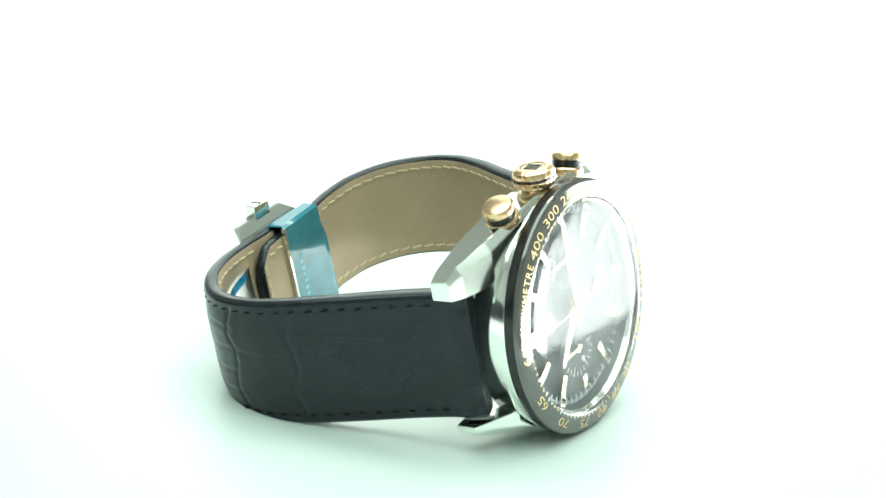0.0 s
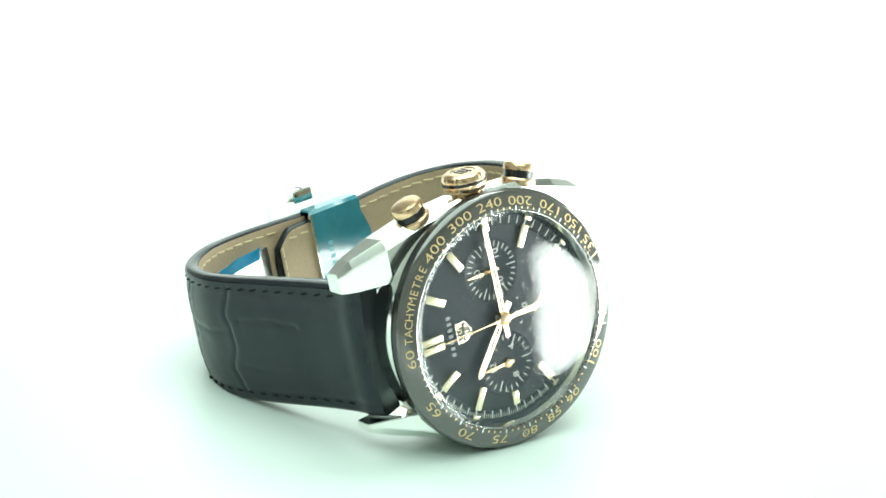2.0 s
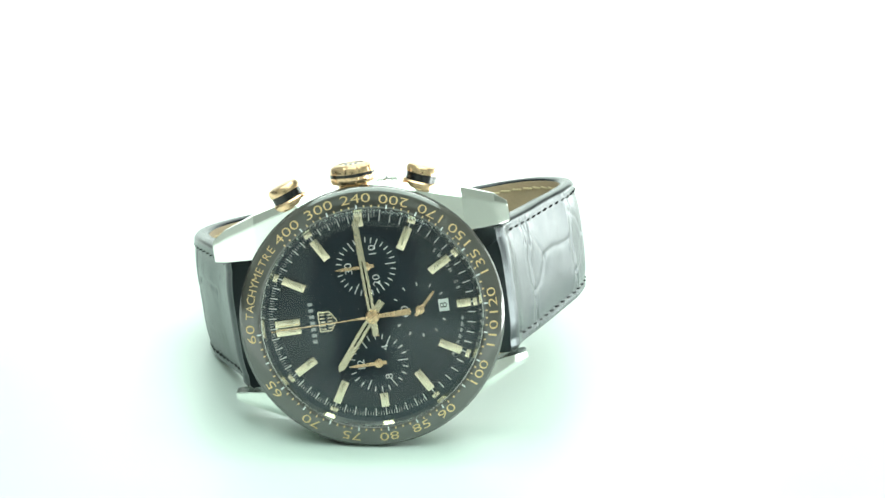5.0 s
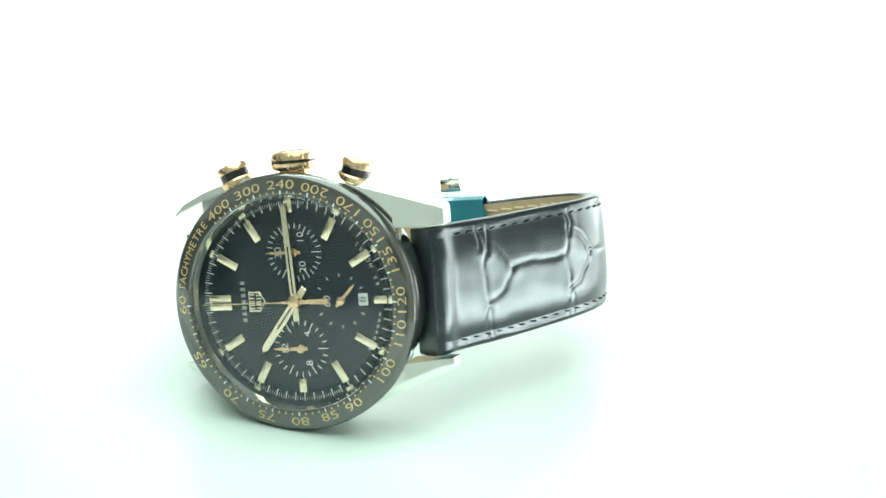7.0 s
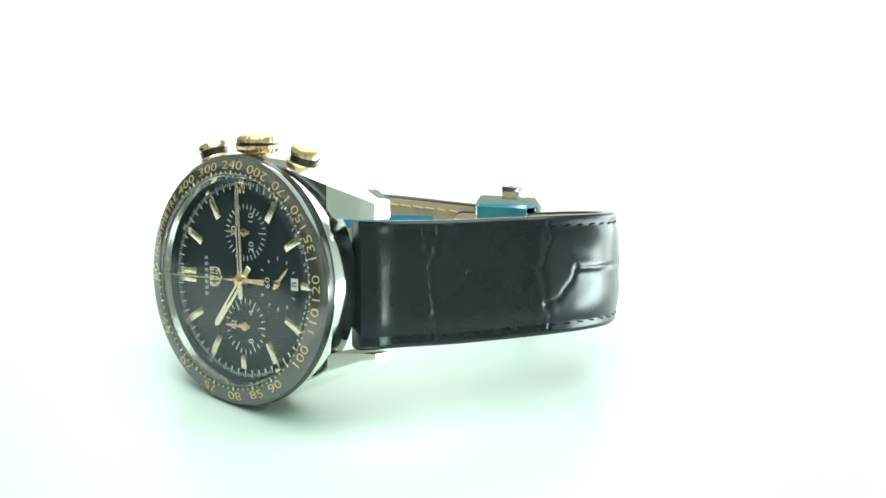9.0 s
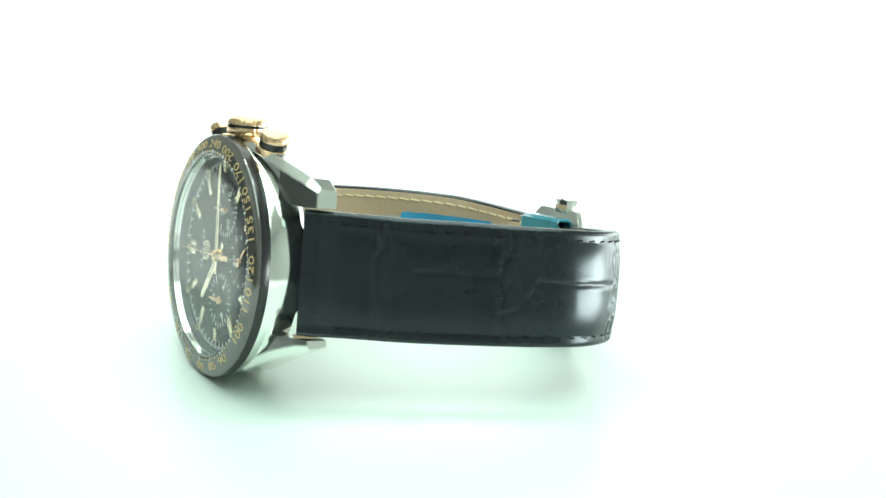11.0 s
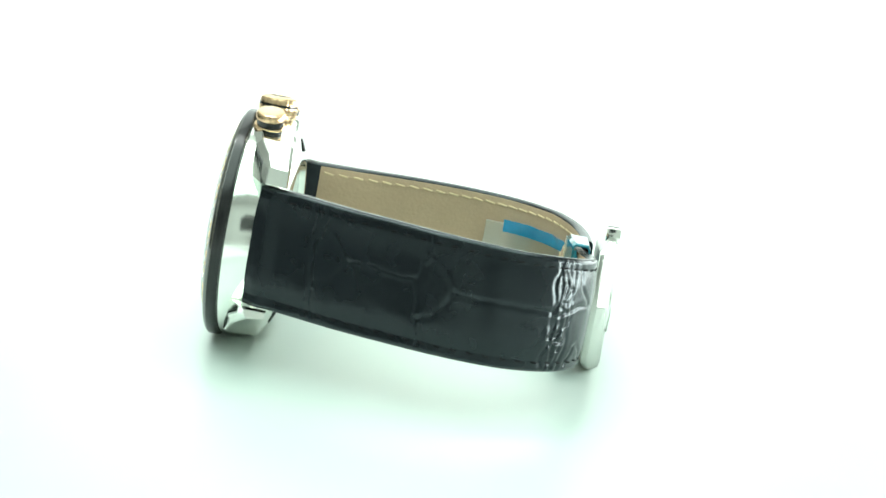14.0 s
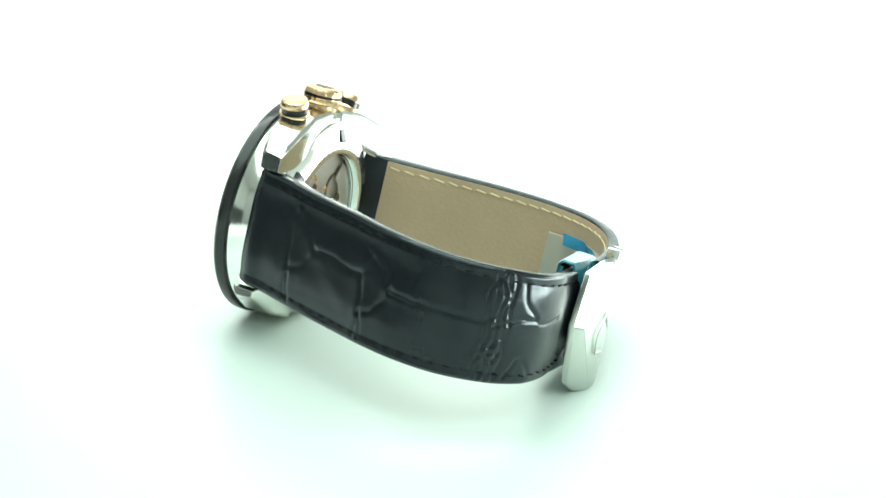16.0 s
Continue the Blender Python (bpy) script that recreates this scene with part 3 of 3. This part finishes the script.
    for a, b in zip(rows, rows[1:]):
        for j in range(9):
            bm.faces.new((a[j], a[(j + 1) % 9], b[(j + 1) % 9], b[j]))
    bm.faces.new(rows[0])
    bm.faces.new(rows[-1])
    bmesh.ops.recalc_face_normals(bm, faces=bm.faces)
    lining = part("lining", bm, TAN, body, "smooth tan leather lining")
    # stitches, one by one, on both faces and both rims
    proto = []
    for mat, half in ((THREAD, 0.62), (TANTHREAD, 1.0)):
        b = slab(-half, half, -0.2 * min(1, half + 0.1), 0.2 * min(1, half + 0.1), -0.15, 0.15, 0.12)
        me = bpy.data.meshes.new("stitch")
        b.to_mesh(me)
        b.free()
        me.transform(Matrix.Diagonal((MM, MM, MM, 1)))
        me.shade_smooth()
        me.materials.append(mat)
        proto.append(me)
    count = int(length * stitch_to / 3.0)
    for q in range(count):
        s = (q * 3.0 + 4.2) / length
        i = min(n - 1, int(s * n))
        f = s * n - i
        hw, th = lerp_at(widths, s), lerp_at(thick, s)
        t3 = Vector((tang[i].x, tang[i].z, tang[i].y)).normalized()
        o3 = Vector((norm[i].x, 0, norm[i].y))
        for yy in (-1, 1):
            for me, d, host, edge in ((proto[0], 0.50, body, 1.75), (proto[1], th + 0.06, lining, 1.9)):
                if host == lining and s * length < 7:
                    continue
                p0 = at(i, yy * (hw - edge), d).lerp(at(i + 1, yy * (hw - edge), d), f)
                w3 = o3.cross(t3)
                mat = Matrix((t3, w3, o3)).transposed().to_4x4() @ pose(0, 0, 0, 0, 0, 7 * yy)
                mat.translation = p0 * MM
                ob = new("stitch", me)
                ob.parent = host
                ob.matrix_basis = mat
    if tip:
        # one row of stitches across the tail
        i = n - 2
        for q in range(-2, 3):
            ob = new("stitch", proto[1])
            ob.parent = lining
            t3 = Vector((tang[i].x, tang[i].z, tang[i].y)).normalized()
            o3 = Vector((norm[i].x, 0, norm[i].y))
            mat = Matrix((o3.cross(t3), -t3, o3)).transposed().to_4x4()
            mat.translation = at(i, q * 2.5, lerp_at(thick, 1) + 0.06) * MM
            ob.matrix_basis = mat
    return body


LONG_FOLDS = [(0.07, 0.45, [(13.0, 10), (13.6, 6), (12.8, 2), (13.5, -3), (13.0, -10)]), (0.10, 0.40, [(14.4, 10), (14.6, 7.5), (14.0, 5)]), (0.10, 0.40, [(14.5, -10), (14.4, -7.5), (13.8, -5)]), (0.08, 0.4, [(11.8, 10), (12.2, 8), (11.9, 6)]),
              (0.045, 0.5, [(13.6, 7.5), (17, 5.5), (19, 3.4), (20.5, 1.8)]), (0.045, 0.5, [(13.6, -3.6), (17, -2.4), (19, -0.4), (20.5, 1.6)]), (0.06, 0.5, [(20.2, 1.7), (25, 2.1), (30, 1.5), (34, 1.7)]),
              (0.07, 0.45, [(34.8, 10), (35.4, 6), (34.6, 1), (35.4, -4), (34.8, -10)]), (0.09, 0.38, [(36.2, 9.5), (36.4, 7), (36.0, 5)]), (0.09, 0.38, [(36.4, -9.5), (36.2, -7), (35.8, -5)]),
              (0.07, 0.45, [(35.4, 6.5), (38.5, 5), (40.5, 3.0), (42, 1.2)]), (0.07, 0.45, [(35.4, -5.0), (38.5, -3.6), (40.5, -1.2), (42, 1.0)]), (0.11, 0.38, [(41.8, 1.1), (46, 0.8), (53, 0.9), (60, 0.6)]),
              (0.16, 0.34, [(64, 1.2), (68, 2.0), (73, 1.4), (78, 2)]), (0.15, 0.34, [(66, 8.5), (67.2, 5), (70, 2.4)]), (0.14, 0.32, [(66, -8.8), (68, -5), (72, -8)])] + cracked_band(61.8, 4.0, 5)
SHORT_FOLDS = [(0.13, 0.4, [(16, 3.6), (23, 4.4), (30, 3.9)]), (0.08, 0.36, [(7.5, 6.2), (12, 6.6)]), (0.13, 0.42, [(31.5, 10), (33, 5), (32, 0), (33.5, -5), (32, -10)]), (0.10, 0.4, [(33, 2), (38, 1.4), (44, 2)]),
               (0.13, 0.42, [(44.5, 10), (46.2, 6), (44.6, 1), (46, -4), (45, -10)]), (0.12, 0.34, [(45, 6), (50, 6.4), (55, 6)]), (0.12, 0.34, [(46, 2.4), (51, 1.9), (57, 2.3)]), (0.12, 0.34, [(46, -2), (52, -2.5), (57, -2)]),
               (0.12, 0.34, [(46, -6), (51, -6.3), (56, -5.8)]), (0.05, 0.4, [(17, -4.5), (24, -5), (31, -4.4)])]
strap("long_strap", [(22.9, -8.0, 0.0), (24.2, -10.6, -0.04), (26.8, -16.5, -0.12), (30.59, -24.91, -0.25), (34.85, -33.75, -0.08), (38.69, -41.61, 0.11), (40.91, -49.47, 0.19), (40.31, -57.32, 0.07), (36.24, -64.7, -0.03), (29.2, -69.5, -0.3), (21.0, -70.6, -0.6), (13.0, -69.8, -0.9), (5.05, -68.8, -0.89), (-1.82, -67.8, -0.88), (-6.72, -67.0, -0.87)],
      -1, [(0, 11), (0.25, 10.8), (0.6, 10.15), (1, 9.0)], [(0, 4.8), (0.12, 4.3), (0.4, 3.4), (1, 2.6)], 0.035, "black grained leather strap half with tan lining and pointed tail", 0.96, folds=LONG_FOLDS)
strap("short_strap", [(-22.9, -8.0, 0.4), (-23.9, -11, 0.46), (-26.15, -20.0, 0.33), (-29.31, -29.82, 0.18), (-31.86, -38.66, 0.05), (-32.99, -46.52, -0.07), (-31.72, -54.38, -0.18), (-27.86, -60.57, -0.27), (-21.56, -65.5, -0.35), (-14.03, -68.8, -0.59), (-6.0, -70.2, -0.7), (2.0, -70.6, -0.7)],
      1, [(0, 11.3), (0.3, 11.5), (0.7, 11.2), (1, 10)], [(0, 4.8), (0.15, 4.3), (0.5, 3.4), (1, 2.8)], 0, "black grained leather strap half with tan lining", 0.9, 0.2, folds=SHORT_FOLDS)


# ---- the folding clasp ----
def clasp():
    secs = []
    for y, xa, xb, za, zb, ridge, zr in ((-12.7, 3.5, 10.0, -73.0, -75.6, 7.2, -75.6), (-11.2, -1.5, 12.2, -72.0, -76.0, 7.8, -75.9), (0.1, -4.4, 15.6, -71.7, -76.0, 14.4, -74.4), (9.8, -4.0, 13.2, -71.6, -75.8, 5.0, -75.7), (12.0, -3.2, 10.2, -73.0, -75.4, 4.4, -75.3)):
        secs.append([(xa, y, za), (xb, y, za), (xb, y, za - 1.0), (ridge, y, zr), (min(4.4, ridge - 0.8), y, zb), (xa, y, za - 0.7)])
    bm = loft(secs)
    bmesh.ops.bevel(bm, geom=[e for e in bm.edges if e.calc_face_angle(0) > 0.4], offset=0.15, segments=2, affect="EDGES")
    c = part("clasp", bm, BRUSHED, watch, "faceted polished steel folding clasp")
    for s in (-1, 1):
        k = part("clasp_button", slab(2.6, 7.0, 11.2 if s > 0 else -13.0, 14.1 if s > 0 else -11.6, -75.2, -72.6, 0.35), STEEL, c, "small steel release button")
        # the groove isn't cut; a black strip stands for the shade in it
        part("groove_shade", slab(4.6, 5.0, 12.2 if s > 0 else -13.1, 14.2 if s > 0 else -11.9, -75.0, -72.7, 0.05), RUBBER, k, smooth=False)
    shield = [(5.0, -5.0), (8.8, -5.0), (9.8, -1.6), (7.4, 2.6), (5.0, -0.6)]
    for k in range(5):
        (x0, y0), (x1, y1) = shield[k], shield[(k + 1) % 5]
        d = math.hypot(x1 - x0, y1 - y0)
        m = pose((x0 + x1) / 2, (y0 + y1) / 2, -75.85, 0, 0, math.degrees(math.atan2(y1 - y0, x1 - x0)))
        part("emblem_line", slab(-d / 2, d / 2, -0.2, 0.2, -0.12, 0.12, 0.05, m), BRUSHED, c)


def keeper():
    secs = []
    for x, g, lift in ((1.8, 0.2, 0.0), (2.1, 0, 0.0), (8, 0, 0.4), (13.2, 0, 0.8), (13.6, 0.25, 0.8)):
        secs.append([(x, (y + 0.4) * (1 - g / 10), z) for y, z in ((-9.8, -69.8), (9.8, -69.8), (10.5, -69.4), (10.5, -66.2 - lift), (9.9, -65.6 - lift), (-9.9, -65.6 - lift), (-10.5, -66.2 - lift), (-10.5, -69.4))])
    bm = bmesh.new()
    rows = [[bm.verts.new(p) for p in s] for s in secs]
    for a, b in zip(rows, rows[1:]):
        for i in range(8):
            bm.faces.new((a[i], a[(i + 1) % 8], b[(i + 1) % 8], b[i]))
    bmesh.ops.recalc_face_normals(bm, faces=bm.faces)
    bmesh.ops.solidify(bm, geom=bm.faces[:], thickness=0.35)
    k = part("keeper", bm, FILM, watch, "steel strap keeper wrapped in blue protective film")
    fold = loft([[(13.0, y, z) for y, z in ((9.8, -66.5), (9.8, -67.6), (-9.6, -67.6), (-9.6, -66.5))], [(15.4, y, z) for y, z in ((3.5, -66.9), (3.5, -67.7), (-9.4, -67.7), (-9.4, -66.9))]])
    bmesh.ops.bevel(fold, geom=fold.edges[:], offset=0.25, segments=2, affect="EDGES")
    part("film_fold", fold, FILM, k, "folded end of blue film")
    part("rim", slab(1.5, 1.95, -9.6, 10.4, -66.2, -65.4, 0.1), STEEL, k, "bright bare steel rim")
    for q in range(9):
        y = -7.6 + q * 1.35
        part("lettering_bar", slab(4.6, 5.6, y, y + 0.8, -65.95, -65.72, 0), FILMTEXT, k, smooth=False)


def blade():
    pts, length = smooth_line([(-27.2, -50, 0), (-26.6, -55.5, 0), (-23.2, -60.3, 0), (-17, -64.3, 0), (-9, -67.3, 0), (0, -71, 0)], 30)
    secs = []
    for i, q in enumerate(pts):
        t = (pts[min(30, i + 1)] - pts[max(0, i - 1)]).normalized()
        o = Vector((-t.y, t.x))
        secs.append([(q.x + o.x * d, y, q.y + o.y * d) for y, d in ((-6.2, 0), (6.6, 0), (6.8, -0.5), (6.6, -1.0), (-6.2, -1.0), (-6.4, -0.5))])
    b = part("folding_blade", loft(secs), BRUSHED, watch, "curved brushed steel blade of the folding clasp")
    bm = bmesh.new()
    rows = []
    for i, q in enumerate(pts[3:22]):
        t = (pts[i + 4] - pts[i + 2]).normalized()
        o = Vector((-t.y, t.x))
        wob = 0.35 + 0.25 * math.sin(i * 0.9)
        rows.append([bm.verts.new((q.x + o.x * d, y, q.y + o.y * d)) for y, d in ((5.0, 0.15), (5.8, 0.3), (6.6, wob + 0.2), (7.7, wob + 0.9))])
    for a, c in zip(rows, rows[1:]):
        for j in range(3):
            bm.faces.new((a[j], a[j + 1], c[j + 1], c[j]))
    bmesh.ops.solidify(bm, geom=bm.faces[:], thickness=0.12)
    part("film", bm, BLUEFILM, b, "loose blue protective film")


clasp()
keeper()
blade()


def motions():
    rows = []
    for k in range(65):
        t = k * 0.25
        rows.append((t, pose(0, 0, 0, 0, 0, -10.7418 * t + 0.0157 * (t - 8) ** 2)))
    walk(watch, rows)
    walk(plate, rows)


motions()
